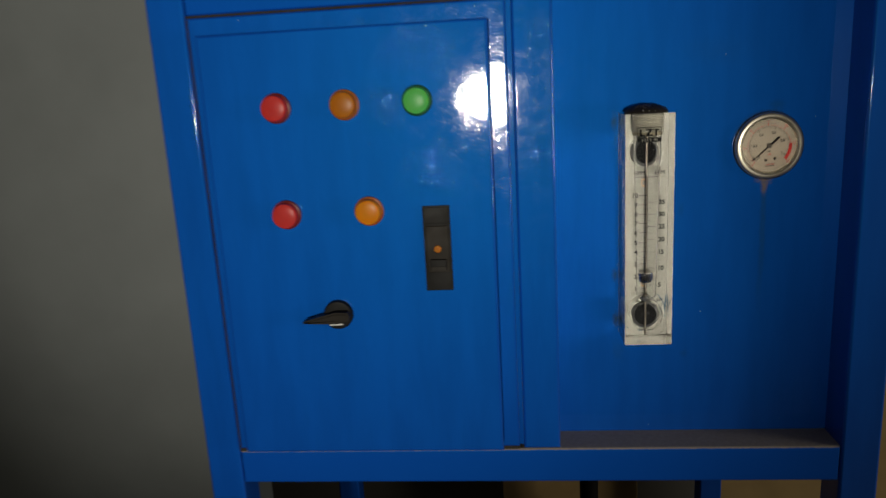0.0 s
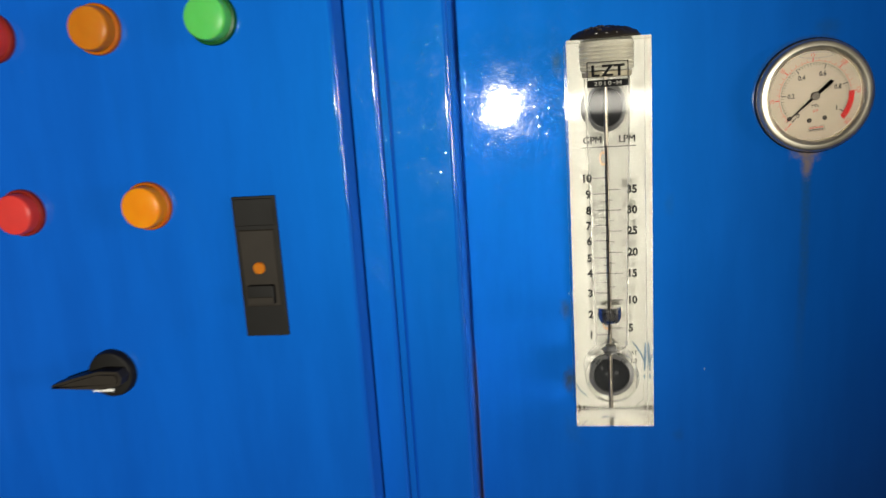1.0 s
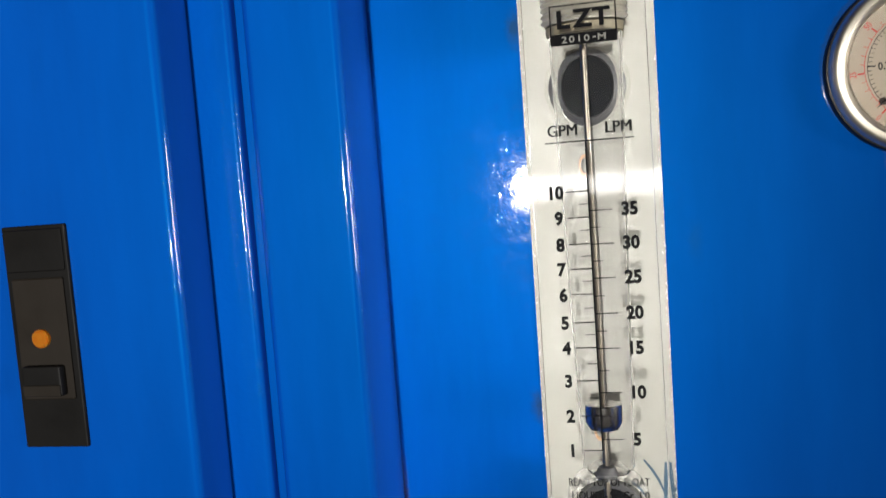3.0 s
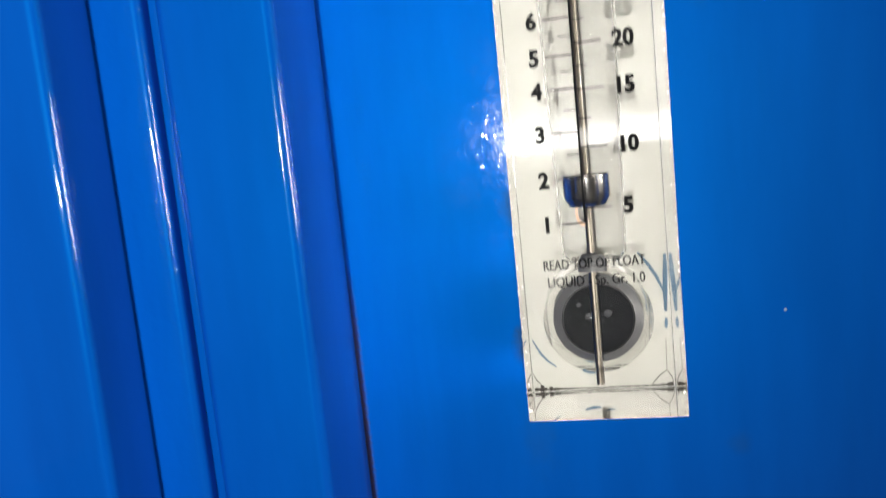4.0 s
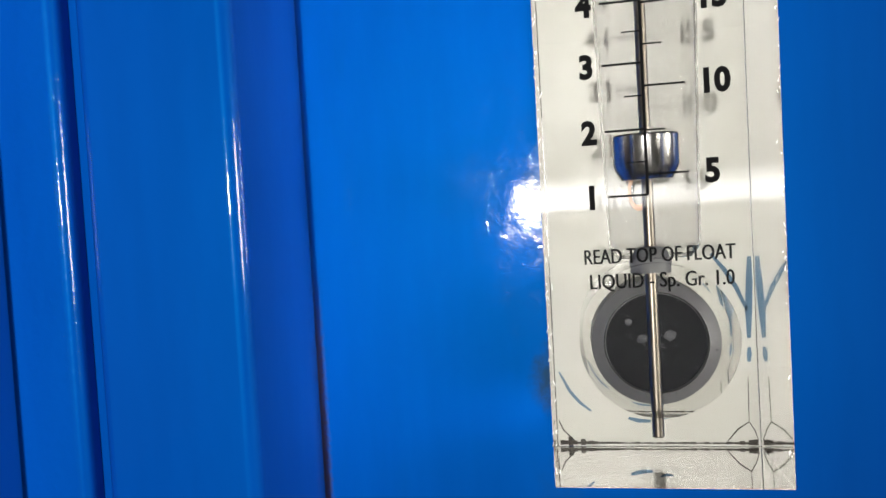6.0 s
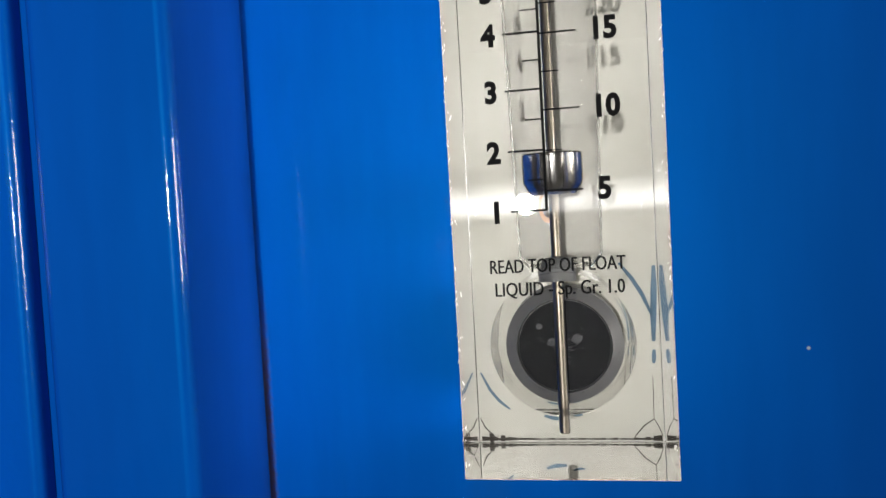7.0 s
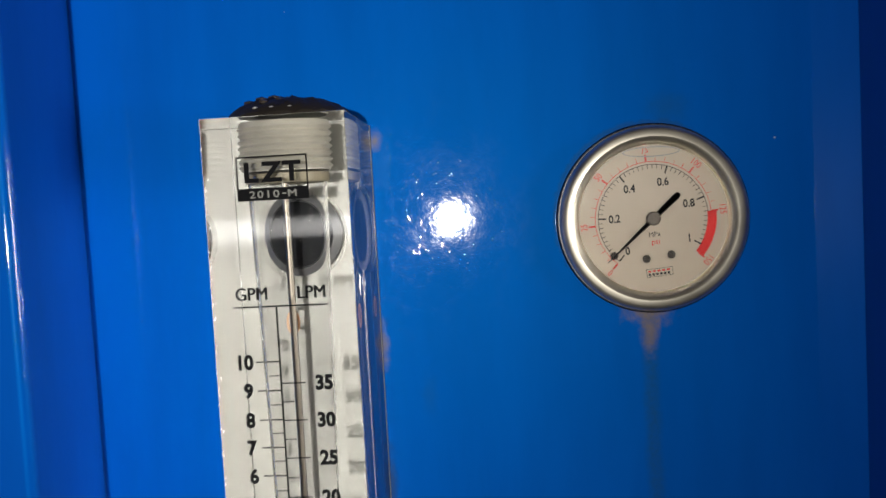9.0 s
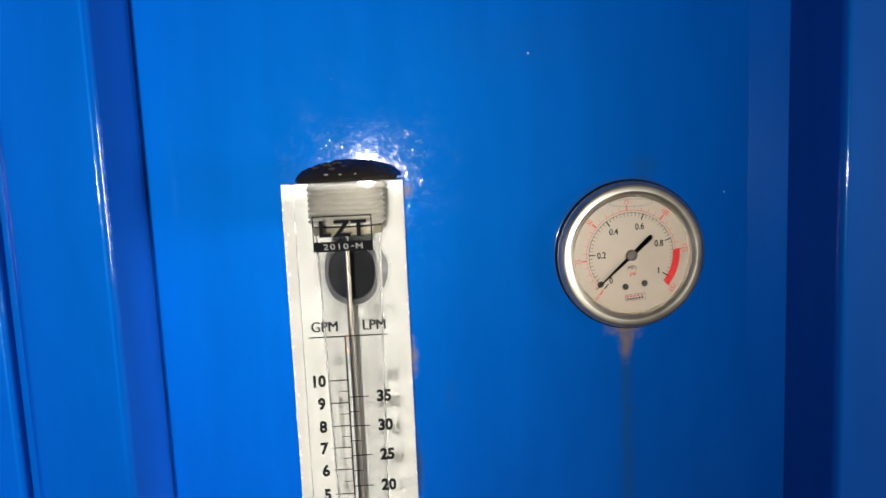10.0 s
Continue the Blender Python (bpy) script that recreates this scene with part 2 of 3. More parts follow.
def acrylic():
    m = clear("clear_acrylic", 1.49, (0.985, 0.99, 0.985), 0.0)
    m.rough(m.ramp(m.noise(260, 5, 0.7), 0.62, 0.80, 0.0, 0.10))
    # thin one-way gloss, added to draw a lamp's reflection out sideways
    gloss = m.node("ShaderNodeBsdfAnisotropic", Roughness=0.12, Anisotropy=0.92, Rotation=0.25)
    tangent = m.t.nodes.new("ShaderNodeTangent")
    tangent.direction_type, tangent.axis = "RADIAL", "Z"
    m.link(tangent.outputs["Tangent"], gloss.inputs["Tangent"])
    both = m.node("ShaderNodeMixShader", Fac=0.0045)
    m.link(m.b.outputs[0], both.inputs[1])
    m.link(gloss.outputs[0], both.inputs[2])
    m.link(both.outputs[0], m.t.nodes["Material Output"].inputs["Surface"])
    return m.m


ACRYLIC = acrylic()
# the bore water's grey tint replaces the shade it would cast on the backing
SHADED_WATER = clear("shaded_bore_water", 0.95, (0.79, 0.792, 0.79), 0.06).set("Specular IOR Level", 0.08).m
PORT_WATER = clear("water_in_port", 0.945, (0.92, 0.92, 0.91)).m
SAWN = clear("sawn_acrylic", 1.49, (0.97, 0.975, 0.97))
SAWN.rough(SAWN.ramp(SAWN.noise(700, 5, 0.75), 0.45, 0.75, 0.01, 0.22))
SAWN = SAWN.m
GLASS = clear("gauge_glass", 1.45).m


def lens_plastic(name, color, deep):
    m = Mat(name, color, 0.28)
    m.color(m.mix(m.noise(90, 3), deep, color))
    m.set("Subsurface Weight", 0.35).set("Subsurface Scale", 0.004).set("Specular IOR Level", 0.1)
    return m.m


LENS = {
    "red": (lens_plastic("red_lens", (0.60, 0.05, 0.045), (0.48, 0.034, 0.032)), lens_plastic("red_rim", (0.22, 0.018, 0.012), (0.14, 0.012, 0.01))),
    "orange": (lens_plastic("orange_lens", (0.74, 0.25, 0.012), (0.58, 0.19, 0.01)), lens_plastic("orange_rim", (0.42, 0.10, 0.006), (0.32, 0.07, 0.004))),
    "brown": (lens_plastic("dull_orange_lens", (0.50, 0.165, 0.014), (0.38, 0.12, 0.01)), lens_plastic("dull_orange_rim", (0.42, 0.11, 0.006), (0.32, 0.08, 0.004))),
    "green": (lens_plastic("green_lens", (0.10, 0.52, 0.12), (0.075, 0.43, 0.09)), lens_plastic("green_rim", (0.006, 0.09, 0.02), (0.004, 0.06, 0.012))),
}


# ---- mesh helpers ----
def mesh_of(bm, name, material, smooth=None):
    me = bpy.data.meshes.new(name)
    bm.to_mesh(me)
    bm.free()
    if material:
        me.materials.append(material)
    if smooth is not None:
        me.polygons.foreach_set("use_smooth", [True] * len(me.polygons))
        me.set_sharp_from_angle(angle=radians(smooth))
    return me


def part(name, bm, material, parent, label="", smooth=35):
    """Links a bmesh as one mesh object under a thing or a part."""
    ob = new(name, mesh_of(bm, name, material, smooth))
    ob.parent = parent
    if smooth is not None:
        even = ob.modifiers.new("even_normals", "WEIGHTED_NORMAL")
        even.weight, even.keep_sharp = 100, True
    if label:
        tagged(ob, label)
    return ob


def thing(name, place, label, category, group="", kind=""):
    """An Empty at a thing's base, which parents its parts."""
    ob = new(name)
    ob.empty_display_size = 0.02
    ob.matrix_world = Matrix.Translation(place)
    return tagged(ob, label, category, group, kind)


def box(x0, x1, y0, y1, z0, z1, r=0.0, seg=3, bm=None, front=False):
    """A box, with edges rounded by r; front: only the edges of its face towards -y."""
    bm = bm or bmesh.new()
    got = bmesh.ops.create_cube(bm, size=1.0, matrix=Matrix.LocRotScale(((x0 + x1) / 2, (y0 + y1) / 2, (z0 + z1) / 2), None, (x1 - x0, y1 - y0, z1 - z0)))
    if r:
        edges = list({e for v in got["verts"] for e in v.link_edges})
        if front:
            edges = [e for e in edges if all(v.co.y < (y0 + y1) / 2 for v in e.verts)]
        bmesh.ops.bevel(bm, geom=edges, offset=r, segments=seg, profile=0.5, affect="EDGES")
    return bm


def turned(profile, steps=48, axis="y", centre=(0, 0, 0), bm=None, flip=False):
    """A body of revolution: profile rows of (radius, distance along the axis). A radius of 0 closes an end."""
    bm = bm or bmesh.new()
    rings = []
    for r, h in profile:
        ring = []
        for k in range(steps if r > 0 else 1):
            a = 2 * math.pi * k / steps
            c, s = r * math.cos(a), r * math.sin(a)
            p = (c, h, s) if axis == "y" else (c, s, h)
            ring.append(bm.verts.new((p[0] + centre[0], p[1] + centre[1], p[2] + centre[2])))
        rings.append(ring)
    faces = []
    for a, b in zip(rings, rings[1:]):
        for k in range(steps):
            q = (k + 1) % steps
            if len(a) == 1 and len(b) == 1:
                continue
            if len(a) == 1:
                faces.append(bm.faces.new((a[0], b[q], b[k])))
            elif len(b) == 1:
                faces.append(bm.faces.new((a[k], a[q], b[0])))
            else:
                faces.append(bm.faces.new((a[k], a[q], b[q], b[k])))
    bmesh.ops.recalc_face_normals(bm, faces=faces)
    if flip:
        bmesh.ops.reverse_faces(bm, faces=faces)
    return bm


def slab(points, y0, y1, bm=None):
    """A flat plate of outline points (x, z) between two depths."""
    bm = bm or bmesh.new()
    a = [bm.verts.new((x, y0, z)) for x, z in points]
    b = [bm.verts.new((x, y1, z)) for x, z in points]
    faces = [bm.faces.new(a), bm.faces.new(b[::-1])]
    for k in range(len(points)):
        q = (k + 1) % len(points)
        faces.append(bm.faces.new((a[k], b[k], b[q], a[q])))
    bmesh.ops.recalc_face_normals(bm, faces=faces)
    return bm


def words(text, size, place, turn=0.0, wide=1.0, thick=0.00006, span=None, grow=0.0):
    """A bmesh of lettering that stands upright and faces -y. size: the height of a capital; span: its whole width; grow: added to the stroke."""
    cu = bpy.data.curves.new("lettering", "FONT")
    cu.body, cu.size, cu.align_x, cu.align_y, cu.extrude, cu.resolution_u, cu.offset = text, size / 0.7, "CENTER", "CENTER", thick / 2, 3, grow
    ob = new("lettering", cu)
    me = bpy.data.meshes.new_from_object(ob.evaluated_get(bpy.context.evaluated_depsgraph_get()))
    bpy.data.objects.remove(ob)
    bpy.data.curves.remove(cu)
    xs = [v.co.x for v in me.vertices]
    ys = [v.co.y for v in me.vertices]
    if span:
        wide = span / (max(xs) - min(xs))
    me.transform(Matrix.Translation((-(min(xs) + max(xs)) / 2, -(min(ys) + max(ys)) / 2, 0)))
    me.transform(Matrix.Translation(place) @ Matrix.Rotation(radians(turn), 4, (0, -1, 0)) @ Matrix.Rotation(radians(90), 4, "X") @ Matrix.Diagonal((wide, 1, 1, 1)))
    bm = bmesh.new()
    bm.from_mesh(me)
    bpy.data.meshes.remove(me)
    return bm


def bold(text, size, place, turn=0.0, wide=1.0, grow=0.0):
    return words(text, size, place, turn, wide, grow=grow)


def heavy(text, size, place, wide=1.0, span=None, add=0.00016):
    """Lettering with thicker strokes: laid down three times, a little apart."""
    bm = bmesh.new()
    for k in (-1, 0, 1):
        one = words(text, size, (place[0] + k * add, place[1] - 0.00001 * k, place[2]), wide=wide, span=span)
        me = bpy.data.meshes.new("strokes")
        one.to_mesh(me)
        one.free()
        bm.from_mesh(me)
        bpy.data.meshes.remove(me)
    return bm


def structure(name, bm, material, label):
    return tagged(new(name, mesh_of(bm, name, material)), label, "structure", kind="structure")


# ---- the room ----
structure("floor", box(-2.6, 2.6, -5.8, 1.3, -0.1, 0.0), CONCRETE, "bare grey concrete floor under the machine")
structure("ceiling", box(-2.6, 2.6, -5.8, 1.3, 2.6, 2.7), ROOM_WALL, "unlit plain ceiling of the machine room")
structure("wall_north", box(-2.6, 2.6, 1.2, 1.3, 0.0, 2.6), ROOM_WALL, "dim plastered wall behind the machine")
structure("wall_south", box(-2.6, 2.6, -5.8, -5.7, 0.0, 2.6), ROOM_WALL, "dim plastered wall of the machine room")
structure("wall_west", box(-2.6, -2.5, -5.7, 1.2, 0.0, 2.6), ROOM_WALL, "dim plastered wall of the machine room")
# the opening is added out of view for the fill lamp
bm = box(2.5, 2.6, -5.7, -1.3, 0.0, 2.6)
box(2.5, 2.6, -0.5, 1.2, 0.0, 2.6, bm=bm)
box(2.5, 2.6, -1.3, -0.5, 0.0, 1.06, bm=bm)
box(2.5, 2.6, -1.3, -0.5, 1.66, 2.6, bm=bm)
structure("wall_east", bm, ROOM_WALL, "dim plastered wall with an added opening for the fill lamp")
structure("partition", box(-2.5, -0.55, 0.28, 0.34, 0.0, 2.6), DARK_WALL, "smooth dark grey partition wall beside the machine")


# ---- the blue steel stand ----
POST_F, POST_B = -0.043, -0.0002


def build_stand():
    stand = thing("machine_stand", (-0.1, -0.02, 0.0), "blue painted square-tube steel stand with a sheet panel", "machine stand")

    def tube(name, *size, material=PAINT_FRAME, r=0.0034):
        bm = box(*size, r=r, seg=4, front=True)
        bmesh.ops.translate(bm, verts=bm.verts, vec=(0.1, 0.02, 0))
        return part(name, bm, material, stand)

    for x0, x1 in ((-0.4745, -0.4345), (0.2285, 0.2685)):
        tube("post", x0, x1, POST_F, POST_B, 0.0, 1.635)
    tube("post", -0.1085, -0.0685, POST_F, POST_B, 1.080, 1.559)
    tube("rail", -0.4340, 0.2280, POST_F + 0.001, POST_B, 1.0385, 1.0790, material=PAINT_DUSTY, r=0.003)
    tube("rail", -0.4340, 0.2280, POST_F + 0.001, POST_B, 1.5593, 1.5993, material=PAINT_DUSTY, r=0.003)
    for z in (0.12, 1.0385):
        for x0, x1 in ((-0.4745, -0.4345), (0.2285, 0.2685)):
            tube("side_rail", x0, x1, 0.0, 0.50, z, z + 0.04)
    for x0, x1 in ((-0.4745, -0.4345), (0.2285, 0.2685)):
        tube("post", x0, x1, 0.50, 0.54, 0.0, 1.635)
    bm = box(-0.09, 0.245, 0.0, 0.0025, 1.045, 1.60)
    panel = new("panel", mesh_of(bm, "panel", PAINT_PANEL))
    panel.parent = stand
    panel.matrix_parent_inverse = stand.matrix_world.inverted()
    return stand


build_stand()


# ---- the control box ----
def folded_frame(x0, x1, z0, z1, left, right, low, high, y0, y1, r, seg=4):
    """A flat rectangular frame whose outer front edge is rounded by r."""
    bm = bmesh.new()
    rows = [(0.0, y1), (0.0, y0 + r)]
    rows += [(r - r * math.cos(a), y0 + r - r * math.sin(a)) for a in (math.pi / 2 * k / seg for k in range(1, seg + 1))]
    rings = [[bm.verts.new(p) for p in ((x0 + d, y, z0 + d), (x1 - d, y, z0 + d), (x1 - d, y, z1 - d), (x0 + d, y, z1 - d))] for d, y in rows]
    for y in (y0, y1):
        rings.append([bm.verts.new(p) for p in ((x0 + left, y, z0 + low), (x1 - right, y, z0 + low), (x1 - right, y, z1 - high), (x0 + left, y, z1 - high))])
    for a, b in zip(rings, rings[1:] + rings[:1]):
        for k in range(4):
            q = (k + 1) % 4
            bm.faces.new((a[k], a[q], b[q], b[k]))
    bmesh.ops.recalc_face_normals(bm, faces=bm.faces)
    return bm


def build_control_box():
    origin = Vector((-0.27, 0.02, 1.08))
    cab = thing("control_box", origin, "blue steel control box with a closed raised door", "control box")

    def piece(name, bm, material, label="", parent=None, smooth=35):
        bmesh.ops.translate(bm, verts=bm.verts, vec=-origin)
        return part(name, bm, material, parent or cab, label, smooth)

    # carcass: back, four sides with a folded front rim
    piece("back_panel", box(-0.4310, -0.1135, 0.160, 0.162, 1.083, 1.557), PAINT_DOOR)
    for x0, x1, z0, z1 in ((-0.4310, -0.4285, 1.083, 1.557), (-0.1160, -0.1135, 1.083, 1.557), (-0.4285, -0.1160, 1.083, 1.0855), (-0.4285, -0.1160, 1.5545, 1.557)):
        piece("side_panel", box(x0, x1, -0.036, 0.160, z0, z1), PAINT_DOOR)
    piece("rim", folded_frame(-0.4329, -0.1132, 1.083, 1.557, 0.029, 0.032, 0.022, 0.032, -0.0435, -0.037, 0.0028), PAINT_RIM)
    piece("gap_strip", box(-0.1131, -0.1086, -0.0372, -0.0352, 1.083, 1.557), PAINT_DOOR)
    for x0, x1, z0, z1 in ((-0.4344, -0.4330, 1.079, 1.5592), (-0.4329, -0.1131, 1.0791, 1.0829), (-0.4329, -0.1131, 1.5571, 1.5591)):
        piece("gap_strip", box(x0, x1, -0.0415, -0.0395, z0, z1), GRIME, "brown grime packed in the gap round the box")
    piece("seal", box(-0.4130, -0.1318, -0.0441, -0.0436, 1.0905, 1.5395), DARK_GAP, "thin dark rubber door seal")
    # door: a shallow pan with rounded edges, its sides drawn in a little towards the back
    bm = box(-0.4165, -0.1305, -0.0690, -0.0440, 1.0915, 1.5380, r=0.0035, seg=4, front=True)
    for v in bm.verts:
        k = (v.co.y + 0.069) / 0.025
        v.co.x += (-0.0004 if v.co.x > -0.27 else 0.003) * k
    piece("door", bm, PAINT_DOOR)
    return cab


build_control_box()

DOOR = -0.0690


def build_pilot_light(x, z, tone, label):
    light = thing("pilot_light", (x, DOOR, z), label, "indicator light", "pilot lights on the control box door")
    lens, rim = LENS[tone]
    part("bezel", turned([(0.0, 0.0), (0.0150, 0.0), (0.0150, -0.0022), (0.0145, -0.0034), (0.0132, -0.0036), (0.0132, -0.001), (0, -0.001)]), rim, light)
    part("lens", turned([(0, -0.0012), (0.0131, -0.0012), (0.0128, -0.0098), (0.0120, -0.0112), (0.0106, -0.0118), (0.0060, -0.0122), (0, -0.0123)]), lens, light)
    return light


build_pilot_light(-0.3415, 1.4645, "red", "round red pilot light on the blue door")
build_pilot_light(-0.2730, 1.4645, "brown", "round dull orange pilot light on the blue door")
build_pilot_light(-0.2015, 1.4650, "green", "round green pilot light on the blue door")
build_pilot_light(-0.3415, 1.3580, "red", "round red pilot light lower on the blue door")
build_pilot_light(-0.2565, 1.3585, "orange", "round bright orange pilot light lower on the door")


def build_rotary_switch():
    sw = thing("rotary_switch", (-0.2972, DOOR, 1.2508), "black rotary selector switch with a pointed handle", "switch")
    part("base", turned([(0, 0), (0.0156, 0), (0.0156, -0.003), (0.0146, -0.006), (0.0132, -0.0065), (0, -0.0065)]), BLACK_PLASTIC, sw)
    outline = [(0.0125, 0.0045), (0.0145, 0.0), (0.0125, -0.0045), (0.0, -0.0062), (-0.020, -0.0035), (-0.0345, -0.0014), (-0.0350, 0.0006), (-0.020, 0.0034), (0.0, 0.0062)]
    bm = slab(outline, -0.0180, -0.0064)
    bmesh.ops.bevel(bm, geom=[e for e in bm.edges if all(v.co.y < -0.017 for v in e.verts)], offset=0.0018, segments=2, affect="EDGES")
    bmesh.ops.rotate(bm, verts=bm.verts, matrix=Matrix.Rotation(radians(6), 3, (0, -1, 0)))
    part("handle", bm, BROWN_PLASTIC, sw)
    bm = box(-0.007, 0.007, -0.0150, -0.0140, -0.0078, -0.0060, r=0.0003, seg=1)
    part("pointer_line", bm, WHITE_PAINT, sw, "white pointer line")
    return sw


build_rotary_switch()


def build_breaker():
    br = thing("circuit_breaker", (-0.1892, DOOR, 1.3175), "narrow black circuit breaker face with a small orange button", "circuit breaker")
    part("face_plate", box(-0.0138, 0.0138, -0.0016, 0.0005, -0.0440, 0.0440, r=0.0007, seg=2), BLACK_PLASTIC, br)
    part("upper_block", box(-0.0125, 0.0125, -0.0024, -0.0014, 0.026, 0.0425, r=0.0004, seg=1), BLACK_PLASTIC, br)
    part("recess_block", box(-0.0112, 0.0112, -0.0028, -0.0014, -0.0245, 0.0235, r=0.0006, seg=1), BROWN_PLASTIC, br)
    part("toggle", box(-0.0085, 0.0085, -0.0060, -0.0024, -0.0225, -0.0105, r=0.0010, seg=2), BLACK_PLASTIC, br)
    part("toggle_ridge", box(-0.0080, 0.0080, -0.0066, -0.0058, -0.0222, -0.0178, r=0.0003, seg=1), BROWN_PLASTIC, br)
    part("test_button", turned([(0, -0.0024), (0.0037, -0.0024), (0.0037, -0.0040), (0.0030, -0.0046), (0, -0.0047)], steps=24), LENS["brown"][0], br, "small round orange button")
    return br


build_breaker()


# ---- the flow meter ----
def build_flow_meter():
    """Origin: middle of the block's foot at the panel's face."""
    mx, mz = 0.0245, 1.2002
    meter = thing("flow_meter", (mx, 0.0, mz), "clear acrylic panel flow meter with a cream back and black scale", "flow meter")
    w, front, back, tall = 0.0241, -0.0455, -0.0020, 0.2397
    mid = -0.0245

    # block with its tapered bore and two ports hollowed out
    bm = box(-w, w, front, back, 0.0, tall, r=0.0003, seg=2)
    block = part("block", bm, ACRYLIC, meter, "clear acrylic block", smooth=30)
    block.visible_shadow = False
    block.data.materials.append(SAWN)
    for face in block.data.polygons:
        if abs(face.normal.x) > 0.5:
            face.material_index = 1
    for name, bm, label in (
        ("bore", turned([(0, 0.0475), (0.0080, 0.0475), (0.0100, 0.0500), (0.0138, 0.2215), (0, 0.2215)], 64, "z", (0, mid, 0)), "water-filled tapered bore"),
        ("inlet_port", turned([(0, -0.0350), (0.0150, -0.0350), (0.0170, -0.0330), (0.0170, back - 0.0008), (0, back - 0.0008)], 64, "y", (-0.0005, 0, 0.0296)), "water-filled inlet port"),
        ("outlet_port", turned([(0, -0.0108), (0.0168, -0.0108), (0.0168, back - 0.0008), (0, back - 0.0008)], 64, "y", (0, 0, 0.2000)), "water-filled outlet port"),
    ):
        hollow = part(name, bm, SHADED_WATER if name == "bore" else PORT_WATER, block, label, smooth=30)
        hollow.visible_shadow = False
    part("backing", box(-w, w, back + 0.0001, -0.0003, 0.0, tall), CREAM, meter, "cream backing sheet")

    # grime creeping in along the foot and the corners of the backing
    bm = bmesh.new()
    rnd = random.Random(4)
    for k in range(46):
        x = -w + 0.0012 + (2 * w - 0.0024) * k / 45
        edge = 1.0 - min(1.0, min(x + w, w - x) / 0.009)
        h = 0.00012 + 0.00025 * rnd.random() + 0.0011 * edge * rnd.random() + 0.0016 * max(0.0, 1 - (x + w) / 0.016) ** 2 * rnd.random()
        box(x - 0.0006, x + 0.0006, back + 0.00002, back + 0.00008, 0.0007 - h * 0.4, 0.0007 + h, bm=bm)
    part("grime", bm, BROWN_PLASTIC, meter, "dark grime along the foot", smooth=None)

    # scratches in the backing, painted with the blue panel's reflection
    def stroke(points, width):
        left, right = [], []
        for k, (x, z) in enumerate(points):
            ax, az = points[max(0, k - 1)]
            bx, bz = points[min(len(points) - 1, k + 1)]
            d = math.hypot(bx - ax, bz - az)
            h = width * (0.25 + 0.75 * math.sin(math.pi * (k + 0.5) / len(points))) / 2
            left.append((x - (bz - az) / d * h, z + (bx - ax) / d * h))
            right.append((x + (bz - az) / d * h, z - (bx - ax) / d * h))
        return slab(left + right[::-1], back + 0.00002, back + 0.00008)

    for pts, width in ((((-0.0230, 0.0188), (-0.0205, 0.0138), (-0.0182, 0.0110), (-0.0155, 0.0088)), 0.0008), (((0.0145, 0.0468), (0.0175, 0.0428), (0.0200, 0.0385), (0.0222, 0.0330)), 0.0011),
                       (((0.0232, 0.0458), (0.0230, 0.0398), (0.0226, 0.0330), (0.0224, 0.0262)), 0.0016), (((0.0224, 0.0240), (0.0223, 0.0222), (0.0222, 0.0205)), 0.0011),
                       (((-0.0065, 0.0070), (-0.0040, 0.0063), (-0.0012, 0.0062)), 0.0010), (((0.0005, 0.0075), (0.0020, 0.0070), (0.0035, 0.0072)), 0.0006)):
        part("scuff", stroke(pts, width * 1.05), SCUFF_REFLECTION, meter, "blue scuff painted with the panel's reflection", smooth=None)
    for pts, width in ((((0.0218, 0.0170), (0.0217, 0.0120), (0.0216, 0.0060)), 0.0004), (((0.0216, 0.0060), (0.0190, 0.0042), (0.0165, 0.0012)), 0.0007), (((0.0216, 0.0060), (0.0228, 0.0040), (0.0236, 0.0015)), 0.0005),
                       (((-0.0236, 0.0065), (-0.0225, 0.0040), (-0.0200, 0.0015)), 0.0007)):
        part("crack", stroke(pts, width * 0.5), BROWN_PLASTIC, meter, "dark hairline crack", smooth=None)

    # ports
    for name, y0, r, z, x in (("inlet_fitting", -0.0200, 0.0118, 0.0275, -0.0002), ("outlet_fitting", -0.0090, 0.0124, 0.2000, 0.0)):
        bm = turned([(0, y0 + 0.0015), (r - 0.0004, y0 + 0.0015), (r, y0), (r + 0.0028, y0 + 0.0020), (r + 0.0028, -0.0031), (0, -0.0031)], 48, "y", (x, 0, z))
        fit = part(name, bm, GREY_RUBBER, meter, "grey pipe fitting")
        # a black disc closes the pipe and stands for the shade inside
        part("opening", turned([(0, y0 + 0.0004), (r - 0.0005, y0 + 0.0004), (r - 0.0005, y0 + 0.0014), (0, y0 + 0.0014)], 48, "y", (x, 0, z)), DULL_BLACK, fit, "black disc in place of the pipe's dark inside")

    bm = bmesh.new()
    rnd = random.Random(9)
    specks = [(-0.0032, 0.0285, 0.0014), (0.0030, 0.0292, 0.0016), (-0.0062, 0.0325, 0.0010)]
    specks += [(rnd.gauss(0, 0.0045), 0.0275 + rnd.gauss(0, 0.0045), rnd.uniform(0.00010, 0.0003)) for _ in range(110)]
    for x, z, r in specks:
        bmesh.ops.create_icosphere(bm, subdivisions=1, radius=r, matrix=Matrix.LocRotScale((x, -0.0197, z), None, (1, 0.25, 0.85)))
    part("lime_deposit", bm, LIME, meter, "grey lime specks in the inlet")
